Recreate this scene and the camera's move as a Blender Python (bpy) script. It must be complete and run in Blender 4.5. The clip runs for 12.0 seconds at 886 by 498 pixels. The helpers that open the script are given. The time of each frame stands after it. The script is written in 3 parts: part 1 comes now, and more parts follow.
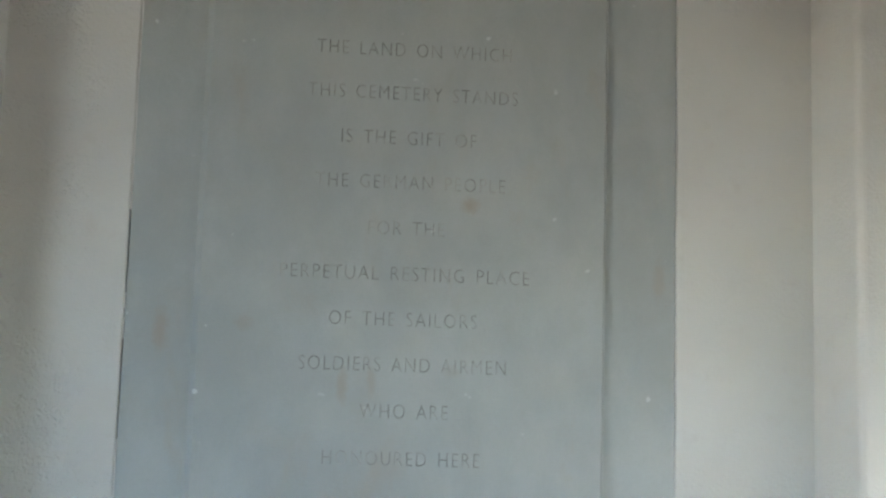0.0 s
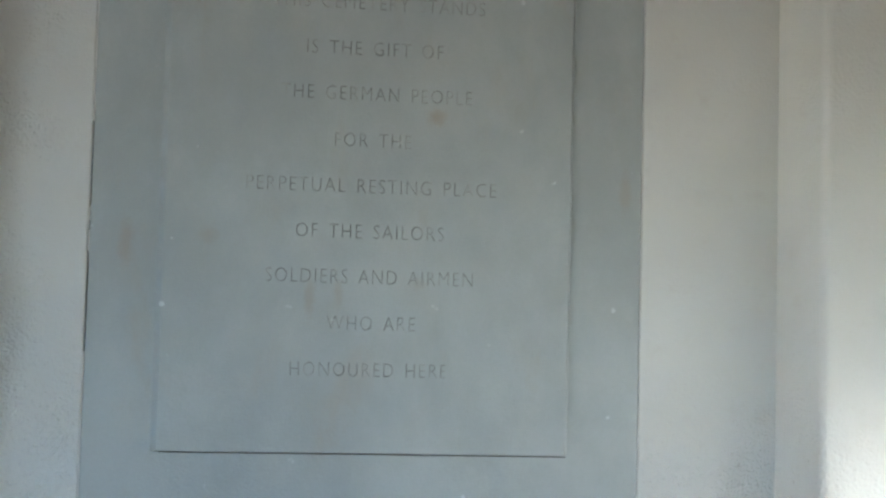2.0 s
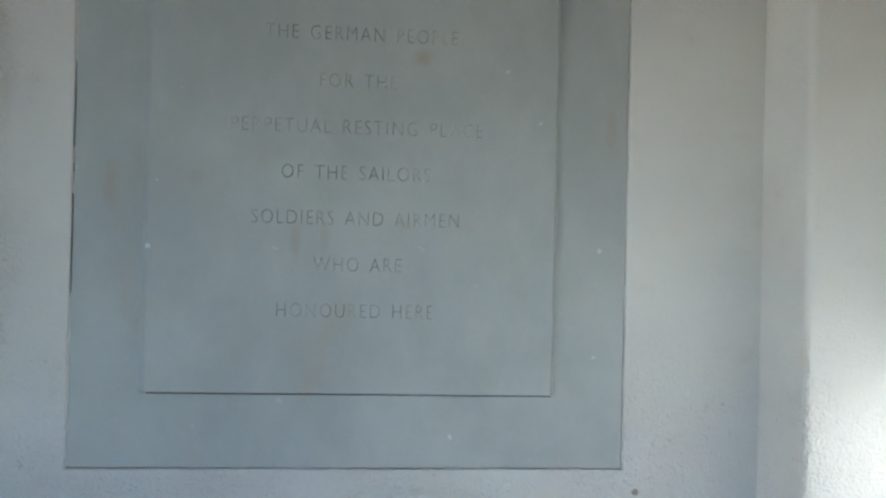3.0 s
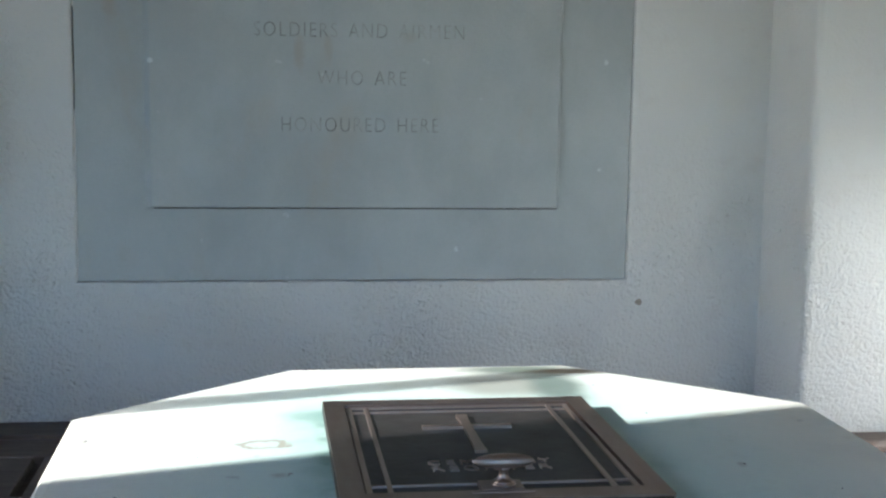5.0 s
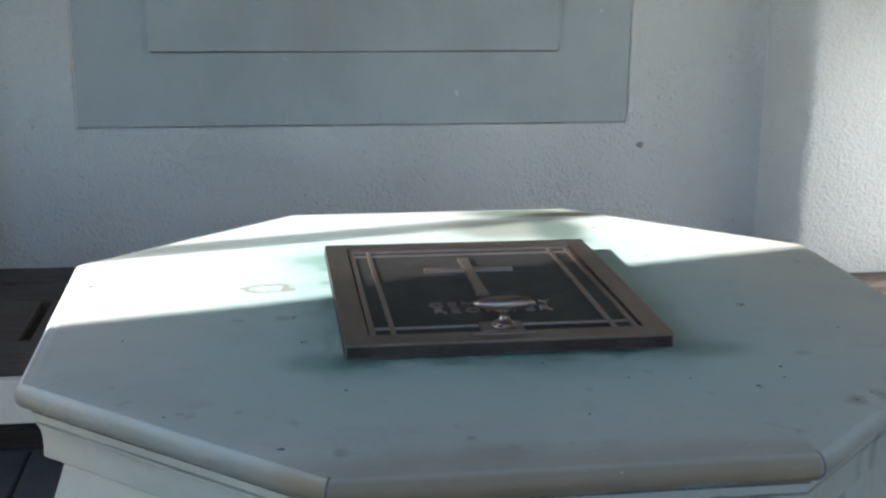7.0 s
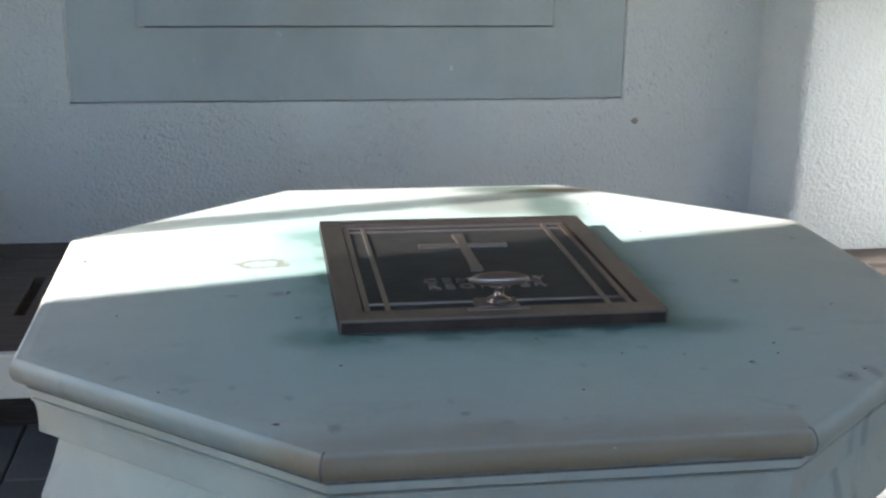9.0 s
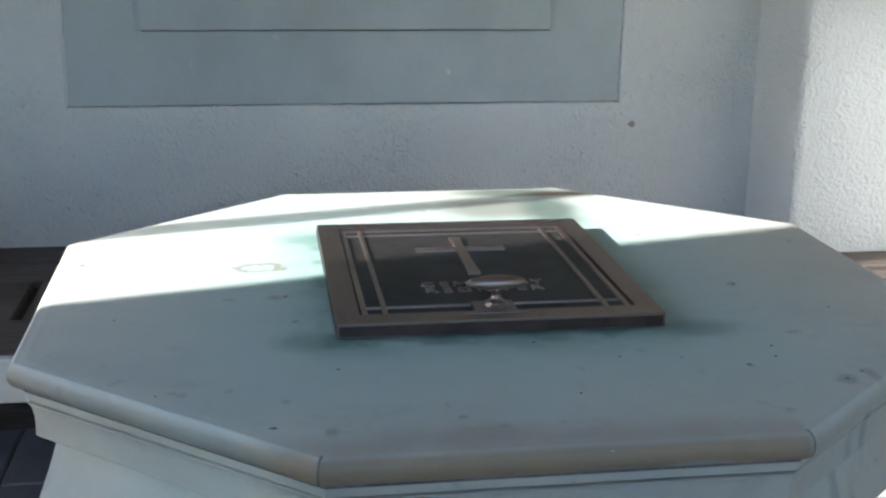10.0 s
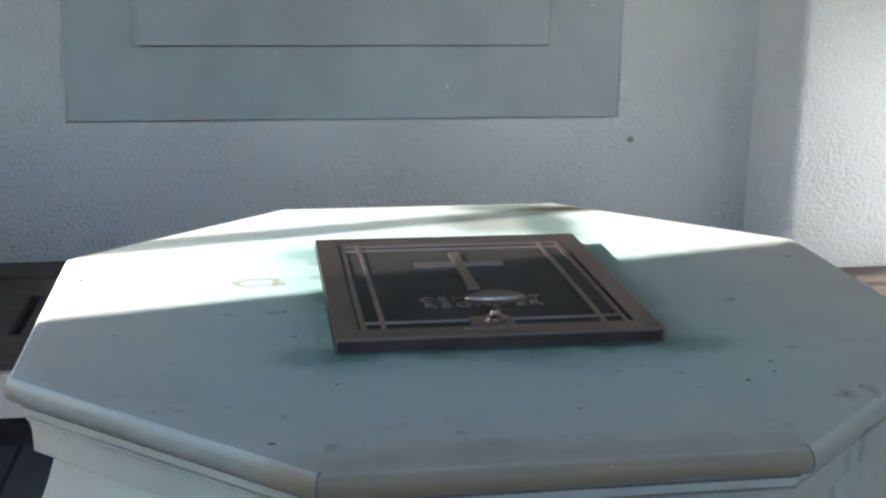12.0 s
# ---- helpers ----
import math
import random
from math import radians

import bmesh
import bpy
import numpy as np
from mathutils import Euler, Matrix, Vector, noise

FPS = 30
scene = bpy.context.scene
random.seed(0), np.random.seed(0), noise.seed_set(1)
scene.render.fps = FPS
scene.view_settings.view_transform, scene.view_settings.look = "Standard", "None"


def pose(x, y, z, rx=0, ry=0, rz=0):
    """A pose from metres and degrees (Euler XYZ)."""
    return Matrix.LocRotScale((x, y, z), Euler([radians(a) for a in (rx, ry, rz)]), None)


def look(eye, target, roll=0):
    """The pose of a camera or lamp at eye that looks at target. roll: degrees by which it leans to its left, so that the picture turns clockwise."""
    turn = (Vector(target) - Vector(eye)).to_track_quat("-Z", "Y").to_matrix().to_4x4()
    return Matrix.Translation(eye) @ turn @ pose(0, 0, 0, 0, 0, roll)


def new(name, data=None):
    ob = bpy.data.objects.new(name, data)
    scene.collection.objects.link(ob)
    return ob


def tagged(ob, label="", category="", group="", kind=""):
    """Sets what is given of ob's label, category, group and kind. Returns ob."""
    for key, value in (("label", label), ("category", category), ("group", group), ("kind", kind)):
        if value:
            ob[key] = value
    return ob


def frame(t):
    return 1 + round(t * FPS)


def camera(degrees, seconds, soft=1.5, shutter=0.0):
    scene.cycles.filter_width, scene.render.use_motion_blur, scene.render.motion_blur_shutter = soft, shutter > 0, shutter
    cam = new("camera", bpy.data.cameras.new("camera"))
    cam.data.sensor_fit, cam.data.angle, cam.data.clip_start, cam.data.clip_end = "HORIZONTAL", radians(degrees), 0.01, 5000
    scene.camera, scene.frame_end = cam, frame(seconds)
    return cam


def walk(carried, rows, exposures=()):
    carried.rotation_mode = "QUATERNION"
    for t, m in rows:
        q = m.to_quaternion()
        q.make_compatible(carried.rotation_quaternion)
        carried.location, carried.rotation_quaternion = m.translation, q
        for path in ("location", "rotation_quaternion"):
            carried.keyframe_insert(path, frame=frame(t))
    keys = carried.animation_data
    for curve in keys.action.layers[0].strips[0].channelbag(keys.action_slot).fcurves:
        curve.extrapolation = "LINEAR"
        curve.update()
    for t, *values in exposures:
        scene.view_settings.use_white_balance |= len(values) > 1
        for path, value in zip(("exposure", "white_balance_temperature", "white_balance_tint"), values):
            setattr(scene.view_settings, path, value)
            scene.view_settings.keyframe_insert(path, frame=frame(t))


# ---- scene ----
cam = camera(38.96, 12.0, soft=2.4)
EYE = (0.0, 0.0, 1.224)
# seconds, yaw, pitch, roll: the camera stands still and tilts down
TURNS = (
    (0, -5.53, 7.34, -1.67), (0.5, -5.64, 6.73, -1.60), (1, -6.00, 5.78, -1.58), (1.5, -6.39, 4.76, -1.52),
    (2, -7.03, 3.37, -1.50), (2.5, -7.50, 2.15, -1.43), (4.5, -7.51, -5.46, -1.20), (5, -7.41, -7.83, -0.95),
    (5.5, -7.33, -10.03, -0.82), (6, -7.26, -12.30, -0.75), (6.5, -7.25, -13.76, -0.63), (7, -7.44, -14.95, -0.58),
    (7.5, -7.51, -15.66, -0.64), (9.5, -7.73, -16.06, -0.72), (10, -7.80, -15.89, -0.68), (10.5, -7.83, -15.72, -0.70),
    (11, -7.87, -15.55, -0.69), (11.5, -7.90, -15.38, -0.68), (12, -7.85, -15.20, -0.72),
)
walk(cam, [(t, pose(*EYE, 90 + p, r, y)) for t, y, p, r in TURNS],
     [(0, 2.93, 5930, 12), (1.5, 2.90, 5870, 11), (2.5, 2.78, 5750, 11), (4.5, 2.44, 5650, 11), (5.5, 2.25, 5650, 11), (6.5, 2.25, 5680, 11), (9.5, 2.30, 5720, 11), (12, 2.30, 5720, 11)])

# ---- light: sky and one sun, which comes in by the side window ----
SUN_EL, SUN_AZ = radians(21.9), radians(14.8)
world = bpy.data.worlds.new("world")
scene.world = world
world.use_nodes = True
wn = world.node_tree.nodes
sky = wn.new("ShaderNodeTexSky")
sky.sky_type, sky.sun_disc = "NISHITA", False
sky.air_density, sky.dust_density, sky.ozone_density = 1.0, 0.45, 2.5
sky.sun_elevation, sky.sun_rotation = SUN_EL, radians(255.2)
world.node_tree.links.new(sky.outputs[0], wn["Background"].inputs[0])
wn["Background"].inputs[1].default_value = 0.15
sun = new("sun", bpy.data.lights.new("sun", "SUN"))
sun.data.energy, sun.data.angle, sun.data.color = 3.2, radians(0.75), (1.0, 0.94, 0.85)
sun.matrix_world = look((0, 0, 0), (math.cos(SUN_AZ) * math.cos(SUN_EL), math.sin(SUN_AZ) * math.cos(SUN_EL), -math.sin(SUN_EL)))


# ---- materials ----
class Nodes:
    """A small builder for node materials."""

    def __init__(self, name):
        self.mat = bpy.data.materials.new(name)
        self.mat.use_nodes = True
        self.tree = self.mat.node_tree
        self.bsdf = self.tree.nodes["Principled BSDF"]
        self.where = self.tree.nodes.new("ShaderNodeTexCoord").outputs["Object"]

    def node(self, kind, **sockets):
        n = self.tree.nodes.new(kind)
        for key, value in sockets.items():
            self.put(n.inputs[key.replace("_", " ")], value)
        return n

    def put(self, socket, value):
        if isinstance(value, bpy.types.NodeSocket):
            self.tree.links.new(value, socket)
        else:
            socket.default_value = value

    def noise(self, scale, detail=4.0, rough=0.55, stretch=(1, 1, 1), shift=(0, 0, 0), warp=0.0):
        m = self.node("ShaderNodeMapping", Vector=self.where, Scale=stretch, Location=shift)
        return self.node("ShaderNodeTexNoise", Vector=m.outputs[0], Scale=scale, Detail=detail, Roughness=rough, Distortion=warp).outputs["Fac"]

    def ramp(self, value, low, high, a=0.0, b=1.0):
        n = self.node("ShaderNodeMapRange")
        n.interpolation_type = "SMOOTHSTEP"
        for i, x in enumerate((value, low, high, a, b)):
            self.put(n.inputs[i], x)
        return n.outputs[0]

    def math(self, op, a, b=0.0):
        n = self.tree.nodes.new("ShaderNodeMath")
        n.operation = op
        self.put(n.inputs[0], a)
        self.put(n.inputs[1], b)
        return n.outputs[0]

    def mix(self, fac, a, b):
        n = self.tree.nodes.new("ShaderNodeMix")
        n.data_type = "RGBA"
        for i, x in ((0, fac), (6, a), (7, b)):
            self.put(n.inputs[i], (*x, 1.0) if isinstance(x, tuple) and len(x) == 3 else x)
        return n.outputs[2]

    def axes(self):
        return self.node("ShaderNodeSeparateXYZ", Vector=self.where).outputs

    def box_distance(self, cx, cy, hx, hy):
        """How far a place lies from a rectangle seen from above."""
        x, y, _ = self.axes()
        dx = self.math("MAXIMUM", self.math("SUBTRACT", self.math("ABSOLUTE", self.math("SUBTRACT", x, cx)), hx), 0.0)
        dy = self.math("MAXIMUM", self.math("SUBTRACT", self.math("ABSOLUTE", self.math("SUBTRACT", y, cy)), hy), 0.0)
        return self.math("SQRT", self.math("ADD", self.math("MULTIPLY", dx, dx), self.math("MULTIPLY", dy, dy)))

    def ellipse(self, cx, cy, rx, ry, axis=1):
        """1 on an ellipse's rim, 0 in its middle."""
        s = self.axes()
        dx = self.math("DIVIDE", self.math("SUBTRACT", s[0], cx), rx)
        dy = self.math("DIVIDE", self.math("SUBTRACT", s[axis], cy), ry)
        return self.math("SQRT", self.math("ADD", self.math("MULTIPLY", dx, dx), self.math("MULTIPLY", dy, dy)))

    def done(self, colour, rough=0.8, metal=0.0, bumps=(), specular=None):
        self.put(self.bsdf.inputs["Base Color"], (*colour, 1.0) if isinstance(colour, tuple) else colour)
        self.put(self.bsdf.inputs["Roughness"], rough)
        self.put(self.bsdf.inputs["Metallic"], metal)
        if specular is not None:
            self.put(self.bsdf.inputs["Specular IOR Level"], specular)
        normal = None
        for height, distance in bumps:
            b = self.node("ShaderNodeBump", Height=height, Distance=distance, Strength=1.0)
            if normal:
                self.put(b.inputs["Normal"], normal)
            normal = b.outputs[0]
        if normal:
            self.put(self.bsdf.inputs["Normal"], normal)
        return self.mat


def plaster(name, coarse):
    n = Nodes(name)
    x, _, z = n.axes()
    patches = n.noise(1.6, 3, 0.5)
    trowel = n.noise(44, 3, 0.55, (1, 1, 1.25), warp=0.25)
    lumps = n.noise(125, 3, 0.5, shift=(3, 1, 7))
    where = n.ramp(n.noise(2.3, 2, 0.5, shift=(5, 2, 1)), 0.38, 0.62, 0.45, 1.0)
    # trowelled smoother beside the plaque and high on the wall towards the east
    low = n.ramp(z, 0.72, 1.30, 1.0, 0.0)
    wander = n.math("MULTIPLY", n.math("SUBTRACT", n.noise(6, 3, 0.6, shift=(2, 5, 3)), 0.5), 0.22)
    west = n.ramp(n.math("ADD", x, wander), -0.49, -0.66, 0.0, 1.0)
    where = n.math("MULTIPLY", where, n.ramp(n.math("MAXIMUM", low, west), 0.0, 1.0, 0.16, 1.0))
    colour = n.mix(n.ramp(patches, 0.35, 0.7), (0.625, 0.625, 0.59), (0.70, 0.705, 0.67))
    colour = n.mix(n.ramp(n.noise(14, 5, 0.6, shift=(9, 9, 9)), 0.55, 0.8, 0, 0.25), colour, (0.52, 0.485, 0.43))
    pits = n.ramp(n.noise(60, 2, 0.4, shift=(1, 6, 4)), 0.70, 0.76)
    colour = n.mix(n.math("MULTIPLY", pits, n.math("MULTIPLY", where, 0.5)), colour, (0.36, 0.33, 0.29))
    return n.done(colour, 0.92, bumps=((n.math("MULTIPLY", trowel, where), 0.0042 * coarse), (n.math("MULTIPLY", lumps, where), 0.0098 * coarse)), specular=0.2)


def stone(name, light, dark, rust=0.3, warm=(0.42, 0.33, 0.22), marks=()):
    n = Nodes(name)
    cloud = n.noise(3.0, 6, 0.62, (1.0, 1.0, 0.7), warp=0.15)
    colour = n.mix(n.ramp(cloud, 0.32, 0.68), dark, light)
    colour = n.mix(n.ramp(n.noise(4.2, 4, 0.65, (1.6, 1, 0.7), (4, 0, 2), warp=0.2), 0.56, 0.76, 0, rust), colour, warm)
    for x, z, rx, rz, strength in marks:
        e = n.math("ADD", n.ellipse(x, z, rx, rz, 2), n.math("MULTIPLY", n.math("SUBTRACT", n.noise(40, 4, 0.65, shift=(x, 0, z)), 0.5), 1.4))
        colour = n.mix(n.ramp(e, 0.2, 1.2, strength, 0.0), colour, (0.39, 0.32, 0.24))
    fine = n.noise(180, 3, 0.6)
    colour = n.mix(n.ramp(fine, 0.35, 0.75, 0, 0.09), colour, tuple(0.7 * c for c in dark))
    chips = n.ramp(n.noise(26, 2, 0.4, shift=(2, 8, 3)), 0.74, 0.80, 0, 0.7)
    colour = n.mix(chips, colour, tuple(min(0.85, 1.45 * c) for c in light))
    return n.done(colour, n.ramp(cloud, 0.3, 0.7, 0.62, 0.78), bumps=((fine, 0.0006), (n.noise(16, 4), 0.0015)), specular=0.35)


def worn_letters():
    n = Nodes("cut_letter_stone")
    worn = n.ramp(n.noise(26, 3, 0.6, (1.0, 1.0, 0.6), (5, 1, 8)), 0.43, 0.57)
    # darker tone paints in the shade of the cuts along with dirt
    dirt = n.mix(n.ramp(n.noise(90, 3, 0.6), 0.3, 0.7), (0.27, 0.27, 0.25), (0.33, 0.335, 0.315))
    return n.done(n.mix(worn, dirt, (0.43, 0.445, 0.42)), 0.8, specular=0.3)


def pedestal_stone():
    n = Nodes("pedestal_stone")
    cloud = n.noise(4.0, 6, 0.6, warp=0.7)
    base = n.mix(n.ramp(cloud, 0.3, 0.7), (0.67, 0.655, 0.555), (0.75, 0.735, 0.62))
    # mouldings yellower than the top, with mottled brown, most on the rounded lip
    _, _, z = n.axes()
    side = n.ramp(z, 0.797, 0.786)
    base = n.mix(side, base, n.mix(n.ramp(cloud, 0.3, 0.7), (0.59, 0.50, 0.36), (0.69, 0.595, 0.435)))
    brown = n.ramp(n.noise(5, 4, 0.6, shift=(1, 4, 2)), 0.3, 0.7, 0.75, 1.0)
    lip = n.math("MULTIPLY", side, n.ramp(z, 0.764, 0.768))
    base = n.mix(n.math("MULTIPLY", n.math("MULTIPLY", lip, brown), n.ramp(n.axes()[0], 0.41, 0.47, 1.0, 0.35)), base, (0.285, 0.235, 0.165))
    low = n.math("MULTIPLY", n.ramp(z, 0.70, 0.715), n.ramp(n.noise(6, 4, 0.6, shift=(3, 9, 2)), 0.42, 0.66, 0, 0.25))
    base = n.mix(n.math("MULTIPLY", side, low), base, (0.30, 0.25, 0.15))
    # tan weathering along the front edge
    x, y, _ = n.axes()
    fringe = n.math("ADD", y, n.math("MULTIPLY", n.math("SUBTRACT", n.noise(6, 4, 0.6, shift=(8, 2, 5)), 0.5), 0.07))
    front = n.math("MULTIPLY", n.ramp(fringe, 0.965, 0.915), n.ramp(z, 0.7672, 0.7690))
    bare = n.ramp(n.math("ADD", n.ellipse(0.345, 0.772, 0.030, 0.006, 2), n.math("MULTIPLY", n.noise(30, 3, 0.5), 0.6)), 0.9, 1.4)
    front = n.math("MULTIPLY", n.math("MULTIPLY", front, bare), n.math("MULTIPLY", n.ramp(x, 0.443, 0.435), n.ramp(x, -0.08, 0.04, 0.15, 1.0)))
    tan = n.mix(n.ramp(cloud, 0.3, 0.7), (0.34, 0.235, 0.128), (0.43, 0.305, 0.175))
    blotch = n.ramp(n.noise(8, 6, 0.68, shift=(1, 5, 9)), 0.44, 0.70, 0, 0.32)
    base = n.mix(blotch, base, (0.50, 0.475, 0.41))
    # faint brown clouds, where water stood and dried
    clouds = n.ramp(n.noise(11, 5, 0.7, (1, 1.6, 1), (6, 3, 2), warp=0.5), 0.54, 0.74, 0, 0.30)
    base = n.mix(clouds, base, (0.36, 0.27, 0.175))
    # verdigris that ran off the bronze
    d0 = n.box_distance(0.224, 1.355, 0.165, 0.195)
    d = n.math("ADD", d0, n.math("MULTIPLY", n.math("SUBTRACT", n.noise(7, 5, 0.65, shift=(2, 2, 2), warp=0.6), 0.5), 0.11))
    green = n.mix(n.ramp(d, -0.03, 0.33, 0.85, 0.0), base, (0.50, 0.675, 0.605))
    green = n.mix(n.math("MULTIPLY", n.ramp(d, -0.03, 0.075, 0.72, 0.0), n.ramp(n.noise(9, 4, 0.6, shift=(7, 1, 3)), 0.35, 0.65, 0.5, 1.0)), green, (0.18, 0.345, 0.275))
    green = n.mix(n.math("MULTIPLY", n.ramp(d0, 0.004, 0.022, 0.6, 0.0), n.ramp(n.noise(16, 4, 0.6, shift=(1, 1, 6)), 0.40, 0.62)), green, (0.10, 0.20, 0.155))
    for sx, sy, srx, sry in ((0.032, 1.170, 0.038, 0.034), (0.430, 1.170, 0.055, 0.030), (0.035, 1.545, 0.040, 0.028)):
        e = n.math("ADD", n.ellipse(sx, sy, srx, sry), n.math("MULTIPLY", n.math("SUBTRACT", n.noise(14, 4, 0.6, shift=(sx, sy, 2)), 0.5), 1.2))
        green = n.mix(n.ramp(e, 0.2, 1.3, 0.45, 0.0), green, (0.14, 0.27, 0.215))
    # far edge: green stain, with a soft cast shadow painted into the same ellipses
    wander = n.math("MULTIPLY", n.math("SUBTRACT", n.noise(12, 4, 0.6, shift=(4, 7, 1)), 0.5), 0.7)
    for x, y, rx, ry, tint, strength in ((0.318, 1.690, 0.070, 0.055, (0.27, 0.275, 0.225), 0.85), (0.388, 1.680, 0.036, 0.085, (0.125, 0.17, 0.14), 0.9),
                                         (0.345, 1.782, 0.075, 0.024, (0.12, 0.155, 0.115), 0.9), (0.420, 1.768, 0.050, 0.013, (0.16, 0.12, 0.075), 0.95)):
        e = n.math("ADD", n.ellipse(x, y, rx, ry), wander)
        green = n.mix(n.ramp(e, 0.5, 1.6, strength, 0.0), green, tint)
    green = n.mix(n.math("MULTIPLY", front, n.ramp(z, 0.791, 0.7962, 0.9, 0.35)), green, tan)
    # small dark smudges
    smear = n.math("MULTIPLY", n.math("SUBTRACT", n.noise(60, 4, 0.65, shift=(8, 4, 4)), 0.5), 1.8)
    for sx, sy, srx, sry in ((-0.001, 1.312, 0.0104, 0.0121), (0.022, 1.231, 0.0041, 0.0072), (0.518, 1.312, 0.0071, 0.0105), (0.521, 1.019, 0.0105, 0.0149), (0.044, 0.950, 0.0065, 0.0112), (-0.225, 1.454, 0.0059, 0.0095), (0.550, 1.028, 0.0085, 0.0165), (0.155, 0.970, 0.0047, 0.0047)):
        green = n.mix(n.ramp(n.math("ADD", n.ellipse(sx, sy, srx, sry), smear), 0.3, 1.25, 0.42, 0.0), green, (0.23, 0.20, 0.16))
    # ring left by something that stood on the slab
    ring = n.math("ADD", n.ellipse(-0.017, 1.428, 0.026, 0.016), n.math("MULTIPLY", n.math("SUBTRACT", n.noise(45, 4, 0.7), 0.5), 1.9))
    ring = n.math("MULTIPLY", n.ramp(ring, 0.55, 0.85), n.ramp(ring, 1.3, 1.0))
    green = n.mix(n.math("MULTIPLY", ring, 0.7), green, (0.27, 0.215, 0.135))
    fine = n.noise(220, 3, 0.6)
    green = n.mix(n.ramp(n.noise(30, 3, 0.5, shift=(6, 6, 0)), 0.66, 0.76, 0, 0.35), green, (0.22, 0.23, 0.20))
    return n.done(green, n.ramp(cloud, 0.3, 0.7, 0.50, 0.64), bumps=((fine, 0.0004), (n.noise(20, 4), 0.0010)), specular=0.5)


def bronze(name, colour, dark, rough, worn=0.5):
    n = Nodes(name)
    cloud = n.noise(14, 5, 0.6, warp=0.5)
    c = n.mix(n.ramp(cloud, 0.35, 0.7, 0, worn), colour, dark)
    scratch = n.noise(90, 4, 0.6, (1, 0.15, 1))
    return n.done(c, n.ramp(scratch, 0.3, 0.7, rough - 0.02, rough + 0.06), 1.0, bumps=((n.noise(60, 3), 0.00025),))


def lacquer():
    n = Nodes("dark_patina")
    c = n.mix(n.ramp(n.noise(11, 5, 0.6), 0.35, 0.7), (0.024, 0.0215, 0.019), (0.038, 0.034, 0.030))
    return n.done(c, n.ramp(n.noise(25, 3, shift=(3, 3, 3)), 0.3, 0.7, 0.30, 0.38), 0.0, bumps=((n.noise(70, 3), 0.0004),), specular=0.11)


def wood(name):
    n = Nodes(name)
    grain = n.noise(9, 6, 0.62, (1.2, 14, 14), warp=0.5)
    c = n.mix(n.ramp(grain, 0.3, 0.7), (0.072, 0.056, 0.046), (0.135, 0.107, 0.089))
    c = n.mix(n.ramp(n.noise(3, 3, shift=(4, 4, 4)), 0.5, 0.75, 0, 0.5), c, (0.17, 0.14, 0.115))
    return n.done(c, 0.62, bumps=((grain, 0.0012),), specular=0.35)


def paving():
    n = Nodes("paving")
    pick = n.node("ShaderNodeObjectInfo").outputs["Random"]
    cloud = n.noise(6, 5, 0.6)
    c = n.mix(n.ramp(cloud, 0.3, 0.7), (0.29, 0.278, 0.27), (0.38, 0.365, 0.355))
    c = n.mix(n.math("MULTIPLY", pick, 0.5), c, (0.20, 0.19, 0.18))
    return n.done(c, 0.7, bumps=((n.noise(60, 4), 0.002),))


def plain(name, low, high, scale=8, rough=0.85):
    n = Nodes(name)
    f = n.noise(scale, 5, 0.6)
    return n.done(n.mix(n.ramp(f, 0.3, 0.7), low, high), rough, bumps=((f, 0.004),))


PLASTER = plaster("rough_plaster", 1.0)
PLASTER_COARSE = plaster("coarse_plaster", 1.2)
SLAB = stone("plaque_stone", (0.472, 0.507, 0.493), (0.388, 0.42, 0.41), 0.25, marks=((0.323, 1.695, 0.028, 0.024, 0.6), (-0.365, 1.385, 0.020, 0.065, 0.5), (0.045, 1.270, 0.014, 0.050, 0.45), (0.110, 1.280, 0.012, 0.040, 0.35), (-0.180, 1.410, 0.030, 0.022, 0.3), (0.775, 1.540, 0.016, 0.060, 0.35), (0.290, 1.310, 0.022, 0.018, 0.25)))
PANEL = SLAB
CUT = worn_letters()
TOPSTONE = pedestal_stone()
WHITESTONE = stone("pale_stone", (0.70, 0.68, 0.62), (0.60, 0.58, 0.52), 0.15)
FRAME_BRONZE = bronze("brown_bronze", (0.30, 0.225, 0.188), (0.22, 0.163, 0.137), 0.33, 0.35)
DARK_BRONZE = lacquer()
EDGE_BRONZE = bronze("dark_edge_bronze", (0.10, 0.070, 0.060), (0.045, 0.034, 0.03), 0.45, 0.9)
LINE_BRONZE = bronze("rubbed_bronze", (0.43, 0.34, 0.285), (0.30, 0.235, 0.195), 0.38)
KNOB_BRONZE = bronze("polished_bronze", (0.46, 0.37, 0.31), (0.35, 0.275, 0.23), 0.47)
WOOD = wood("dark_wood")
PAVING = paving()
JOINT = plain("joint_mortar", (0.07, 0.068, 0.062), (0.11, 0.105, 0.095), 40)
EARTH = plain("warm_bounce_ground", (0.34, 0.25, 0.14), (0.43, 0.325, 0.195), 3)
CEILING = plain("added_ceiling", (0.13, 0.076, 0.036), (0.18, 0.108, 0.054), 4)
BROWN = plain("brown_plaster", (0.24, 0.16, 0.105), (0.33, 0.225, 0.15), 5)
IRON = plain("painted_iron", (0.03, 0.03, 0.03), (0.05, 0.05, 0.05), 30, 0.5)
DIRT = plain("dark_litter", (0.05, 0.045, 0.036), (0.11, 0.098, 0.078), 60)
PALE = plain("pale_litter", (0.65, 0.63, 0.58), (0.75, 0.73, 0.70), 60)
PANEL_SHADE = plain("panel_shade", (0.10, 0.10, 0.095), (0.17, 0.165, 0.155), 90)
PLUG = plain("pale_brown_filler", (0.27, 0.225, 0.18), (0.38, 0.33, 0.27), 160)
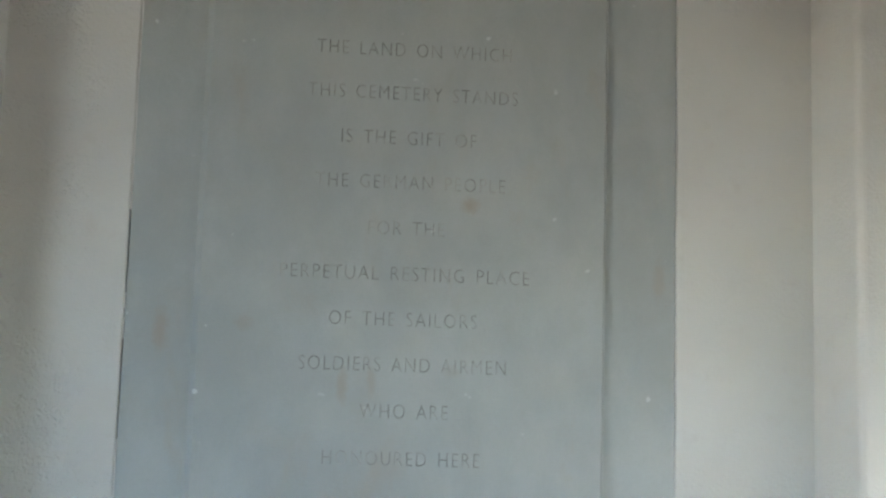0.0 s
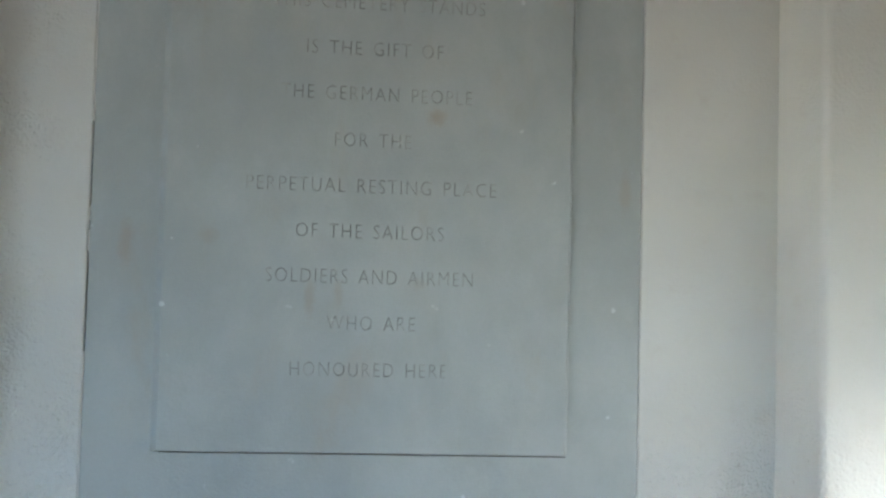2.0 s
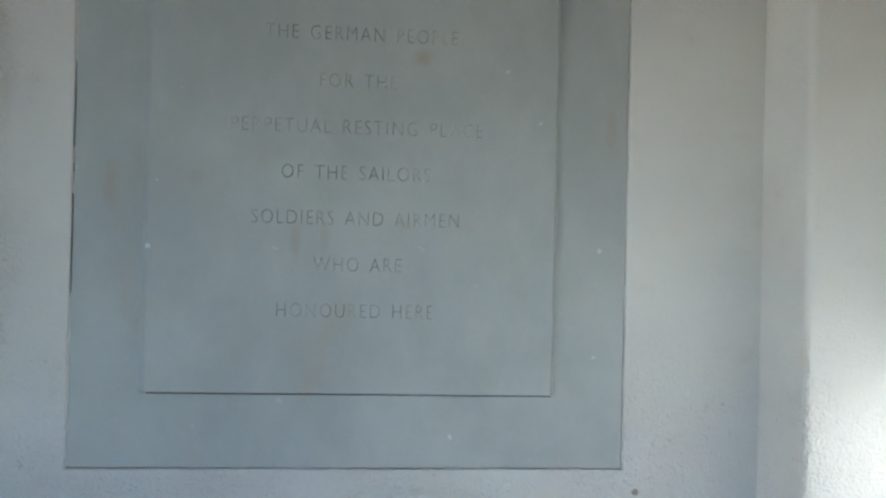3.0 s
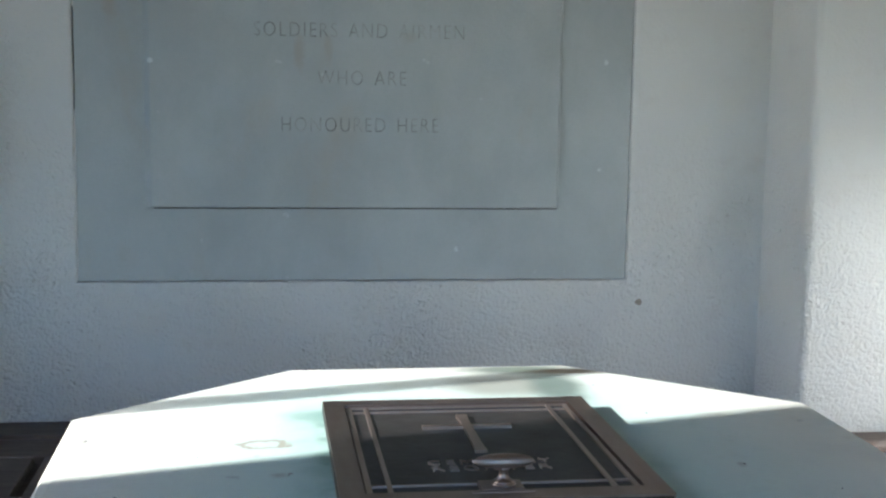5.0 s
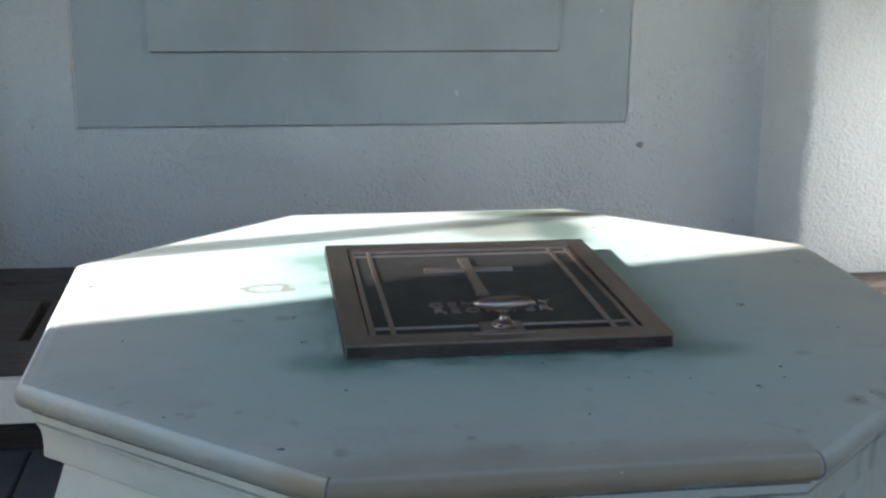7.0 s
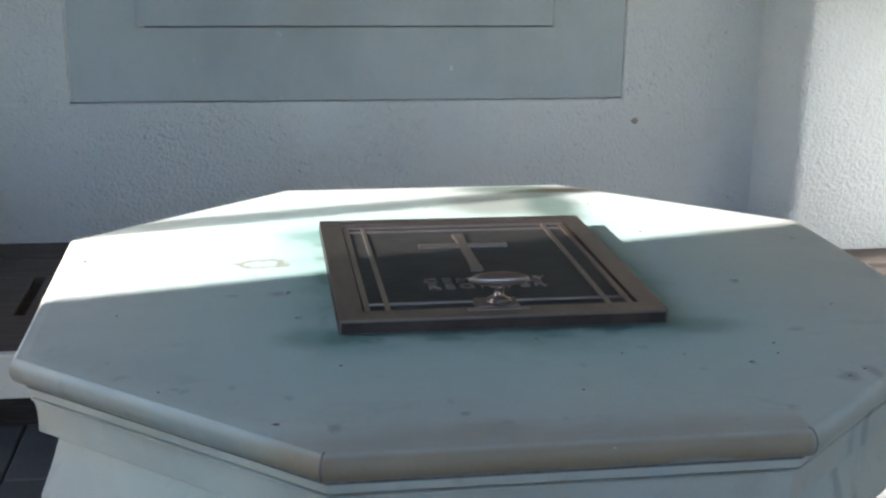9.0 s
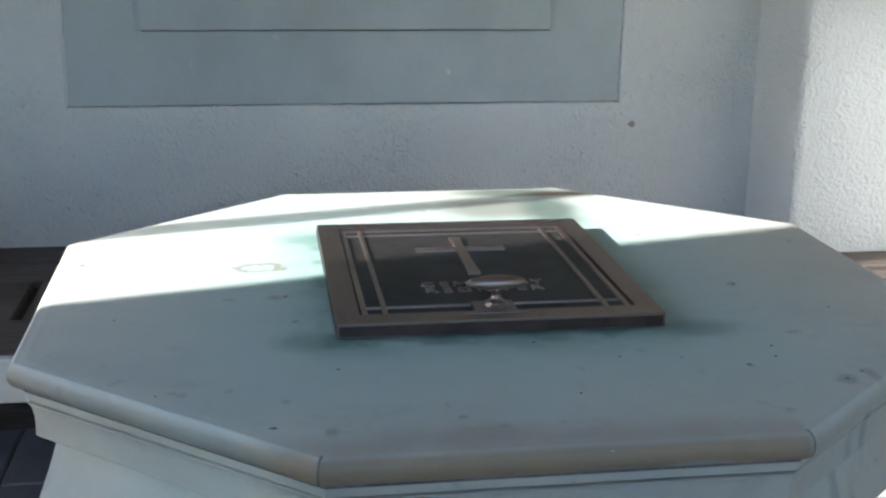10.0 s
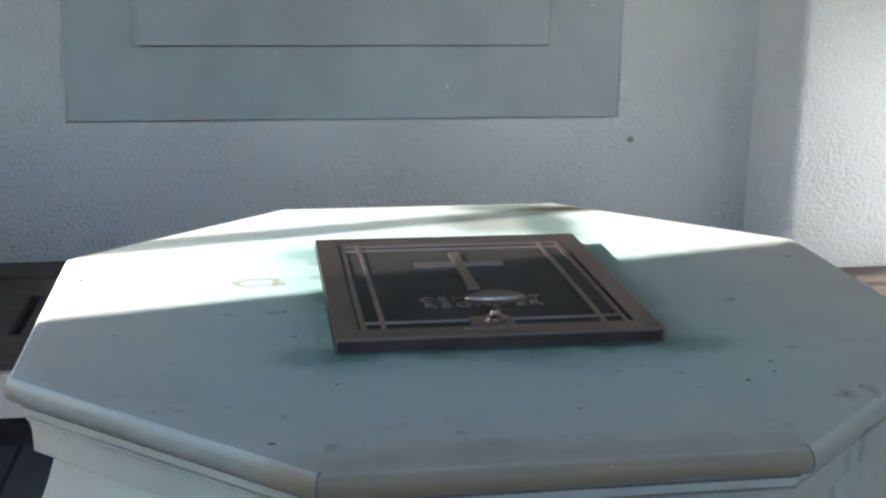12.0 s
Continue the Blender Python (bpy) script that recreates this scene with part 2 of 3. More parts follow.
# joints and scraps, and the ring that paints shade below the top slab
FILLER_AND_SHADE = plain("brown_filler_and_shade", (0.16, 0.13, 0.11), (0.26, 0.22, 0.19), 120)


# ---- mesh helpers ----
def part(name, bm, material, parent=None, label="", smooth=False):
    """Links a bmesh as one mesh object, under a thing or a part if one is given."""
    me = bpy.data.meshes.new(name)
    bmesh.ops.recalc_face_normals(bm, faces=bm.faces)
    bm.to_mesh(me)
    bm.free()
    if smooth:
        for p in me.polygons:
            p.use_smooth = True
    me.materials.append(material)
    ob = new(name, me)
    if parent:
        ob.parent = parent
    return tagged(ob, label) if label else ob


def empty(name, **tags):
    ob = new(name)
    ob.empty_display_size = 0.1
    return tagged(ob, **tags)


def box(x0, x1, y0, y1, z0, z1, bevel=0.0, segments=2, bm=None):
    own = bmesh.new()
    bmesh.ops.create_cube(own, size=1.0)
    for v in own.verts:
        v.co = ((x0, x1)[v.co.x > 0], (y0, y1)[v.co.y > 0], (z0, z1)[v.co.z > 0])
    if bevel:
        bmesh.ops.bevel(own, geom=own.edges[:], offset=bevel, segments=segments, affect="EDGES", profile=0.5)
    if bm is None:
        return own
    me = bpy.data.meshes.new("tmp")
    own.to_mesh(me)
    own.free()
    bm.from_mesh(me)
    bpy.data.meshes.remove(me)
    return bm


def holed_wall(us, zs, holes, place, round_holes=0.0):
    """A wall of cells between the cuts us and zs, open at the cells in holes. place(u, depth 0 or 1, z) gives a point."""
    bm = bmesh.new()
    made = {}

    def vert(u, d, z):
        key = (u, d, z)
        if key not in made:
            made[key] = bm.verts.new(place(us[u], d, zs[z]))
        return made[key]

    cells = {(i, j) for i in range(len(us) - 1) for j in range(len(zs) - 1)} - set(holes)
    for i, j in sorted(cells):
        for d in (0, 1):
            bm.faces.new([vert(i, d, j), vert(i + 1, d, j), vert(i + 1, d, j + 1), vert(i, d, j + 1)])
        for (di, dj), (a, b) in {(-1, 0): ((i, j), (i, j + 1)), (1, 0): ((i + 1, j), (i + 1, j + 1)), (0, -1): ((i, j), (i + 1, j)), (0, 1): ((i, j + 1), (i + 1, j + 1))}.items():
            if (i + di, j + dj) not in cells:
                bm.faces.new([vert(a[0], 0, a[1]), vert(b[0], 0, b[1]), vert(b[0], 1, b[1]), vert(a[0], 1, a[1])])
    if round_holes:
        rim = set()
        for i, j in holes:
            corners = [made[k] for k in ((i, 0, j), (i + 1, 0, j), (i + 1, 0, j + 1), (i, 0, j + 1)) if k in made]
            rim |= {e for v in corners for e in v.link_edges if e.other_vert(v) in corners}
        bmesh.ops.bevel(bm, geom=list(rim), offset=round_holes, segments=3, affect="EDGES", profile=0.5)
    return bm


def turned(profile, steps=48, stretch=(1.0, 1.0)):
    """A body of revolution from (radius, height) pairs."""
    bm = bmesh.new()
    rings = [[bm.verts.new((r * stretch[0] * math.cos(a), r * stretch[1] * math.sin(a), z)) for a in (2 * math.pi * k / steps for k in range(steps))] for r, z in profile]
    for low, high in zip(rings, rings[1:]):
        for k in range(steps):
            bm.faces.new([low[k], low[(k + 1) % steps], high[(k + 1) % steps], high[k]])
    bm.faces.new(rings[0][::-1])
    bm.faces.new(rings[-1])
    return bm


def islands(bm):
    """The separate pieces of a bmesh, as lists of faces."""
    seen, found = set(), []
    for f in bm.faces:
        if f in seen:
            continue
        seen.add(f)
        piece, todo = [], [f]
        while todo:
            g = todo.pop()
            piece.append(g)
            for e in g.edges:
                for o in e.link_faces:
                    if o not in seen:
                        seen.add(o)
                        todo.append(o)
        found.append(piece)
    return found


# ---- the room ----
NICHE_L, NICHE_R, BACK, PIER = -0.765, 1.166, 2.85, 2.634
LEFT, RIGHT, FRONT, TOP = -1.60, 1.47, -0.50, 2.95
# plaque opening in the niche's back wall
PQ_L, PQ_R, PQ_B, PQ_T = -0.448, 0.8145, 0.754, 2.45

wall = part("wall_north", holed_wall((NICHE_L - 0.3, PQ_L, PQ_R, NICHE_R + 0.3), (0.0, PQ_B, PQ_T, TOP), [(1, 1)],
            lambda u, d, z: (u, BACK + 0.25 * d, z), 0.005), PLASTER)
tagged(wall, "white rough-plastered back wall of a niche, with a stone plaque let in", "wall", kind="structure")
for name, x0, x1 in (("wall_north_pier_west", LEFT - 0.25, NICHE_L), ("wall_north_pier_east", NICHE_R, RIGHT + 0.25)):
    bm = box(x0, x1, PIER, BACK - 0.001, 0, TOP)
    for v in bm.verts:
        # the reveals lean in towards the back
        if v.co.y > PIER + 0.1 and NICHE_L - 0.01 < v.co.x < NICHE_R + 0.01:
            v.co.x += 0.020 if v.co.x < 0 else -0.020
    upright = [e for e in bm.edges if abs(e.verts[0].co.z - e.verts[1].co.z) > 1 and e.verts[0].co.y < PIER + 0.01]
    bmesh.ops.bevel(bm, geom=upright, offset=0.018, segments=4, affect="EDGES", profile=0.5)
    tagged(part(name, bm, PLASTER_COARSE), "white coarse-plastered wall pier beside the plaque niche", "wall", kind="structure")

# side window through which the sun falls on the pedestal
WIN_A, WIN_B, SILL, HEAD = 0.886, 1.78, 0.74, 2.38
west = part("wall_west", holed_wall((FRONT - 0.25, WIN_A, WIN_B, PIER - 0.001), (0.0, SILL, HEAD, TOP), [(1, 1)],
            lambda u, d, z: (LEFT - 0.25 * d, u, z)), PLASTER)
tagged(west, "white plastered side wall with a window", "wall", kind="structure")
tagged(part("wall_east", box(RIGHT, RIGHT + 0.25, FRONT - 0.25, PIER - 0.001, 0, TOP), PLASTER), "white plastered side wall", "wall", kind="structure")
# unseen front wall, added; its opening and brown colour shape the light
LIGHT_GAP_L, LIGHT_GAP_R, LIGHT_GAP_B, LIGHT_GAP_T = -0.62, 1.12, 0.92, 1.84
south = part("wall_south", holed_wall((LEFT, LIGHT_GAP_L, LIGHT_GAP_R, RIGHT), (0.0, LIGHT_GAP_B, LIGHT_GAP_T, TOP), [(1, 1)],
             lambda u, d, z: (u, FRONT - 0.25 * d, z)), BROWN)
tagged(south, "unseen brown front wall, added with a high opening to shape the light", "wall", kind="structure")
# unseen ceiling, added; its dark brown dims and warms light on upper walls
tagged(part("ceiling", box(LEFT - 0.25, RIGHT + 0.25, FRONT - 0.25, BACK + 0.25, TOP + 0.001, TOP + 0.2), CEILING), "unseen dark brown ceiling, added to dim the upper walls", "ceiling", kind="structure")
tagged(part("floor", box(LEFT - 0.25, RIGHT + 0.25, FRONT - 0.25, BACK + 0.02, -0.12, -0.012), JOINT), "dark stone-paved floor", "floor", kind="structure")
# unseen ground, added; its warm tone is set to bounce light indoors
tagged(part("ground", box(-400, 400, -400, 400, -0.4, -0.13), EARTH), "unseen warm ground outside, added to bounce light indoors", "ground", kind="structure")
window = empty("window_1", label="side window with thin upright iron bars", category="window", kind="structure")
for y in (1.2130, 1.2300, 1.2470):
    part("bar", box(LEFT - 0.012, LEFT + 0.012, y - 0.0042, y + 0.0042, SILL - 0.02, HEAD + 0.02, 0.003), IRON, window)


# ---- stone plaque with a cut inscription ----
plaque = empty("stone_plaque", label="grey stone plaque with raised, lettered panel, set in plaster", category="plaque")
slab_y = BACK + 0.004
part("slab", box(PQ_L + 0.0035, PQ_R - 0.001, slab_y, slab_y + 0.08, PQ_B + 0.002, PQ_T - 0.002, 0.002), SLAB, plaque)
PN_L, PN_R, PN_B, PN_T, PN_UP = -0.281, 0.6390, 0.926, 2.275, 0.014
LINES = (
    ("THE LAND ON WHICH", -0.0415, 0.4130, 2.041), ("THIS CEMETERY STANDS", -0.0575, 0.4300, 1.937), ("IS THE GIFT OF", 0.0225, 0.3350, 1.831),
    ("THE GERMAN PEOPLE", -0.0325, 0.4050, 1.727), ("FOR THE", 0.0925, 0.2670, 1.620), ("PERPETUAL RESTING PLACE", -0.1035, 0.4660, 1.515),
    ("OF THE SAILORS", 0.0105, 0.3470, 1.411), ("SOLDIERS AND AIRMEN", -0.0535, 0.4160, 1.308), ("WHO ARE", 0.0865, 0.2860, 1.203), ("HONOURED HERE", 0.0065, 0.3610, 1.098),
)


def lettering(text, x0, x1, low, cap, thin=-0.010, spacing=1.18):
    """Flat letters between x0 and x1, standing on low, as a bmesh in the plane of x and y."""
    cu = bpy.data.curves.new("text", "FONT")
    cu.body, cu.resolution_u, cu.offset, cu.space_character, cu.space_word = text, 3, thin, spacing, 1.5
    ob = new("text", cu)
    bpy.context.view_layer.update()
    me = bpy.data.meshes.new_from_object(ob.evaluated_get(bpy.context.evaluated_depsgraph_get()))
    bpy.data.objects.remove(ob)
    bm = bmesh.new()
    bm.from_mesh(me)
    bpy.data.meshes.remove(me)
    bmesh.ops.remove_doubles(bm, verts=bm.verts, dist=0.0005)
    xs, ys = [v.co.x for v in bm.verts], [v.co.y for v in bm.verts]
    for v in bm.verts:
        v.co = (x0 + (v.co.x - min(xs)) * (x1 - x0) / (max(xs) - min(xs)), low + (v.co.y - min(ys)) * cap / (max(ys) - min(ys)), 0)
    return bm


def append(bm, other):
    me = bpy.data.meshes.new("tmp")
    other.to_mesh(me)
    other.free()
    bm.from_mesh(me)
    bpy.data.meshes.remove(me)


letters = bmesh.new()
for text, x0, x1, low in LINES:
    append(letters, lettering(text, x0, x1, low - 0.0005, 0.0315, -0.017))
# the panel's face is the rectangle less the letters; the letters are sunk by CUT_DEEP
face_y, CUT_DEEP = slab_y - PN_UP, 0.0026
rims = [e for e in letters.edges if len(e.link_faces) == 1]


def loops(edges):
    """Closed chains of points from boundary edges."""
    beside = {}
    for e in edges:
        a, b = e.verts
        beside.setdefault(a, []).append(b)
        beside.setdefault(b, []).append(a)
    seen, found = set(), []
    for start in beside:
        if start in seen:
            continue
        chain, v = [], start
        while v is not None:
            seen.add(v)
            chain.append((v.co.x, v.co.y))
            v = next((w for w in beside[v] if w not in seen), None)
        found.append(chain)
    return found


def filled(outlines):
    """A flat mesh inside the first outline and outside the others, as a bmesh."""
    cu = bpy.data.curves.new("outline", "CURVE")
    cu.dimensions, cu.fill_mode = "2D", "BOTH"
    for outline in outlines:
        sp = cu.splines.new("POLY")
        sp.points.add(len(outline) - 1)
        sp.points.foreach_set("co", [c for p in outline for c in (*p, 0.0, 1.0)])
        sp.use_cyclic_u = True
    ob = new("outline", cu)
    bpy.context.view_layer.update()
    me = bpy.data.meshes.new_from_object(ob.evaluated_get(bpy.context.evaluated_depsgraph_get()))
    bpy.data.objects.remove(ob)
    bm = bmesh.new()
    bm.from_mesh(me)
    bpy.data.meshes.remove(me)
    bmesh.ops.remove_doubles(bm, verts=bm.verts, dist=1e-6)
    return bm


panel_bm = filled([((PN_L, PN_B), (PN_R, PN_B), (PN_R, PN_T), (PN_L, PN_T))] + loops(rims))
for v in panel_bm.verts:
    v.co = (v.co.x, face_y, v.co.y)
pieces = sorted(islands(panel_bm), key=lambda p: sum(f.calc_area() for f in p))
cores = []
for piece in pieces[:-1]:
    core, copy_of = bmesh.new(), {}
    for v in {v for f in piece for v in f.verts}:
        copy_of[v] = core.verts.new(v.co)
    for f in piece:
        core.faces.new([copy_of[v] for v in f.verts])
    cores.append(core)
bmesh.ops.delete(panel_bm, geom=[f for piece in pieces[:-1] for f in piece], context="FACES")
corners = [panel_bm.verts.new((x, face_y, z)) for x, z in ((PN_L, PN_B), (PN_R, PN_B), (PN_R, PN_T), (PN_L, PN_T))]
behind = [panel_bm.verts.new((x, slab_y - 0.0003, z)) for x, z in ((PN_L - 0.015, PN_B - 0.003), (PN_R + 0.0075, PN_B - 0.003), (PN_R + 0.0075, PN_T + 0.008), (PN_L - 0.015, PN_T + 0.008))]
for k in range(4):
    panel_bm.faces.new([corners[k], corners[(k + 1) % 4], behind[(k + 1) % 4], behind[k]])


panel = part("panel", panel_bm, PANEL, plaque, "raised smooth grey stone panel")
for core in cores:
    part("letter_core", core, PANEL, panel)
for piece in islands(letters):
    cut, flat = bmesh.new(), {}
    for v in {v for f in piece for v in f.verts}:
        flat[v] = cut.verts.new((v.co.x, face_y, v.co.y))
    inner = [cut.faces.new([flat[v] for v in f.verts]) for f in piece]
    bmesh.ops.recalc_face_normals(cut, faces=inner)
    bmesh.ops.inset_region(cut, faces=inner, thickness=0.0016, use_even_offset=True, use_boundary=True)
    for v in {v for f in inner for v in f.verts}:
        v.co.y += CUT_DEEP
    part("letter", cut, CUT, panel)
letters.free()
# dark strip standing in for the shadow along the raised panel's lower edge
part("shade_line", box(PN_L + 0.004, PN_R + 0.004, slab_y - 0.0042, slab_y + 0.001, PN_B - 0.0050, PN_B - 0.0018), PANEL_SHADE, plaque, "thin dark line painted for the shadow under the panel")
# filler that bridges the open joint beside the plaque
for z0, z1 in ((1.654, 2.445), (1.430, 1.465), (1.362, 1.410), (0.757, 1.140)):
    part("joint_filler", box(PQ_L, PQ_L + 0.0034, slab_y + 0.001, slab_y + 0.03, z0, z1), PLASTER, plaque)

# ---- built-in benches along the back wall ----
SEAT = 0.432


def bench(x0, x1, back, slots):
    """A pale stone ledge with a dark wooden seat: a rail at the wall, boards, a front rail."""
    thing = empty("bench", label="built-in bench with a dark wooden seat on a pale stone ledge", category="bench", group="benches along the back wall")
    front = 2.144
    part("ledge", box(x0, x1, front + 0.013, front + 0.16, SEAT - 0.084, SEAT - 0.022, 0.004), WHITESTONE, thing, "pale stone ledge")
    for x in (x0, x1 - 0.06):
        part("bearer", box(x, x + 0.06, front + 0.163, back - 0.004, SEAT - 0.084, SEAT - 0.022, 0.002), WOOD, thing)
    part("front_edge", box(x0, x1, front - 0.012, front + 0.012, SEAT - 0.084, SEAT - 0.001, 0.004), WHITESTONE, thing, "pale stone front edge")
    for x in (x0 + 0.62 * (x1 - x0 > 1), x1 - 0.17):
        part("support", box(x, x + 0.16, front + 0.12, back - 0.01, -0.004, SEAT - 0.085, 0.006), WHITESTONE, thing)
    part("back_rail", box(x0, x1, back - 0.118, back - 0.002, SEAT - 0.020, SEAT + 0.004, 0.003), WOOD, thing)
    part("front_rail", box(x0, x1, front + 0.014, 2.346, SEAT - 0.020, SEAT, 0.003), WOOD, thing)
    # dark board added where the wall under the seat lies in shade
    part("shade_board", box(x0, x1, back - 0.035, back - 0.003, 0.002, SEAT - 0.086, 0.002), WOOD, thing)
    if back > 2.74:
        part("middle_rail", box(x0, x1, 2.606, back - 0.122, SEAT - 0.021, SEAT - 0.002, 0.003), WOOD, thing)
    edges = [x0, *slots, x1]
    for k in range(len(edges) - 1):
        part("seat_board", box(edges[k] + (0.011 if k else 0), edges[k + 1] - (0.011 if k < len(edges) - 2 else 0), 2.351, min(2.603, back - 0.128), SEAT - 0.021, SEAT - 0.003, 0.003), WOOD, thing)
    return thing


bench(NICHE_L + 0.022, NICHE_R - 0.022, BACK, (-0.493, 0.10, 0.70))
bench(NICHE_R + 0.02, RIGHT - 0.003, PIER, (1.43,))

# ---- octagonal pedestal ----
CX, CY, TURN_Z, TOP_Z = 0.228, 1.356, 0.016, 0.7965
APO_X, APO_Y = 0.4725, 0.4445


def octagon_ring(bm, out, z):
    """A ring of an octagon whose sides lie out metres beyond those of the flat top."""
    ax, ay = APO_X + out, APO_Y + out
    cut_x, cut_y = 0.2015 + 0.414 * out, 0.204 + 0.414 * out
    pts = [(-cut_x, -ay), (cut_x, -ay), (ax, -cut_y), (ax, cut_y), (cut_x, ay), (-cut_x, ay), (-ax, cut_y), (-ax, -cut_y)]
    c, s = math.cos(TURN_Z), math.sin(TURN_Z)
    return [bm.verts.new((CX + c * x - s * y, CY + s * x + c * y, TOP_Z + z)) for x, y in pts]


def octagon_body(profile, cap_top, cap_bottom):
    bm = bmesh.new()
    rings = [octagon_ring(bm, out, z) for out, z in profile]
    for a, b in zip(rings, rings[1:]):
        for k in range(8):
            bm.faces.new([a[k], a[(k + 1) % 8], b[(k + 1) % 8], b[k]])
    if cap_top:
        bm.faces.new(rings[0])
    if cap_bottom:
        bm.faces.new(rings[-1][::-1])
    return bm


pedestal = empty("octagonal_pedestal", label="pale octagonal stone pedestal with a moulded, green-stained top", category="pedestal")
nose = [(-0.006, 0.0), (0.0, -0.0006)] + [(0.0105 * math.sin(a), -0.0132 + 0.0132 * math.cos(a)) for a in (radians(10 * k) for k in range(2, 17))] + [(-0.002, -0.0264), (-0.014, -0.0265)]
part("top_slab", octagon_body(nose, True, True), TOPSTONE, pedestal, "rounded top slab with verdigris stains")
# dark ring put in for the line of shade and dirt below the lip
part("shade_band", octagon_body([(-0.03, -0.0266), (-0.0026, -0.0267), (-0.0030, -0.0314), (-0.03, -0.0315)], False, False), FILLER_AND_SHADE, pedestal, "dark band for shade and dirt under the top slab")
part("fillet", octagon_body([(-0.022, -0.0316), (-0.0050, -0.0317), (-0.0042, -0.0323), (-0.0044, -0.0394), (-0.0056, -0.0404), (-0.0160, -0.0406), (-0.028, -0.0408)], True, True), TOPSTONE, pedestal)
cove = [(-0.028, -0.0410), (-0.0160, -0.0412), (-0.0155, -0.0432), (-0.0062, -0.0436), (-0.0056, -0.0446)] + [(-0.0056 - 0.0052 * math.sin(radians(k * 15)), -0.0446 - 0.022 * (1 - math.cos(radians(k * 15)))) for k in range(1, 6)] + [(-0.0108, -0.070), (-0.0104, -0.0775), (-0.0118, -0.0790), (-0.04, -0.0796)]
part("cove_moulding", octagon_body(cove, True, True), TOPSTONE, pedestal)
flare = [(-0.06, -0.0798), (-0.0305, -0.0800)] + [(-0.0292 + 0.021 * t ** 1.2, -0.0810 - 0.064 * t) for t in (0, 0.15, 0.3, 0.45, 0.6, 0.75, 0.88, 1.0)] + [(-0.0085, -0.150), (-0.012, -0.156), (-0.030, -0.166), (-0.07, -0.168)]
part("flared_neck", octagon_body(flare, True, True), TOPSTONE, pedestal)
for k in (0, 1, 2):
    bm, rows = bmesh.new(), []
    for out, z in nose[1:-1]:
        ring = octagon_ring(bm, out + 0.0004, z)
        at = ring[k].co.copy()
        away = at - Vector((CX, CY, at.z))
        across = Vector((-away.y, away.x, 0)).normalized() * 0.0010
        for v in ring:
            bm.verts.remove(v)
        rows.append((bm.verts.new(at - across + away * 0.001 - away * 0.0008), bm.verts.new(at + across + away * 0.0002)))
    for (a, b), (c, d) in zip(rows, rows[1:]):
        bm.faces.new([a, b, d, c])
    part("mitre_joint", bm, FILLER_AND_SHADE, pedestal, "dark joint at the corner of the moulding")
part("shaft", octagon_body([(-0.10, -0.1682), (-0.10, -0.70), (-0.06, -0.72), (-0.06, -TOP_Z)], True, True), TOPSTONE, pedestal)

# ---- bronze register lid on the pedestal ----
BX0, BX1, BY0, BY1, BT, BLOW = 0.0570, 0.3930, 1.1685, 1.5540, 0.0171, 0.0025
BZ = TOP_Z + 0.0006
lid = empty("register_lid", label="brown bronze register lid with dark cross panel on pedestal", category="lid")
lid.matrix_world = pose(0.225, 1.361, 0, 0, 0, 0.63) @ pose(-0.225, -1.361, 0)


def slab_part(name, x0, x1, y0, y1, z0, z1, material, parent, bevel=0.0015, label=""):
    return part(name, box(x0, x1, y0, y1, BZ + z0, BZ + z1, bevel), material, parent, label)


IX0, IX1, IY0, IY1 = 0.0828, 0.3690, 1.1955, 1.5315
slab_part("bottom_plate", BX0 + 0.005, BX1 - 0.005, BY0 + 0.005, BY1 - 0.005, 0, 0.009, DARK_BRONZE, lid, 0.001, "dark patinated ground plate")
frame_bm = bmesh.new()
rings = [[frame_bm.verts.new((x, y, z)) for x, y in ((x0, y0), (x1, y0), (x1, y1), (x0, y1))]
         for x0, x1, y0, y1, z in ((BX0, BX1, BY0, BY1, BZ + BLOW), (BX0, BX1, BY0, BY1, BZ + BT), (IX0, IX1, IY0, IY1, BZ + BT), (IX0, IX1, IY0, IY1, BZ + BLOW))]
for a, b in zip(rings, rings[1:] + rings[:1]):
    for k in range(4):
        frame_bm.faces.new([a[k], a[(k + 1) % 4], b[(k + 1) % 4], b[k]])
bmesh.ops.bevel(frame_bm, geom=[e for e in frame_bm.edges if len(e.link_faces) == 2 and e.calc_face_angle(0) > 1], offset=0.0016, segments=2, affect="EDGES", profile=0.5)
part("frame", frame_bm, FRAME_BRONZE, lid, "broad brown bronze frame")
# darker mottled bronze strips on the frame's four upright sides
for x0, x1, y0, y1 in ((BX0 + 0.002, BX1 - 0.002, BY0 - 0.0006, BY0 + 0.002), (BX0 + 0.002, BX1 - 0.002, BY1 - 0.002, BY1 + 0.0006),
                       (BX0 - 0.0006, BX0 + 0.002, BY0 + 0.002, BY1 - 0.002), (BX1 - 0.002, BX1 + 0.0006, BY0 + 0.002, BY1 - 0.002)):
    slab_part("edge_strip", x0, x1, y0, y1, BLOW + 0.0006, BT - 0.0028, EDGE_BRONZE, lid, 0.0004, "dark brown edge of the frame")
plate_z = BT - 0.0045
slab_part("panel", IX0 + 0.002, IX1 - 0.0025, IY0 + 0.0005, IY1 - 0.003, 0.009, plate_z, DARK_BRONZE, lid, 0.0005, "blackened bronze panel")
line_z = plate_z + 0.0022
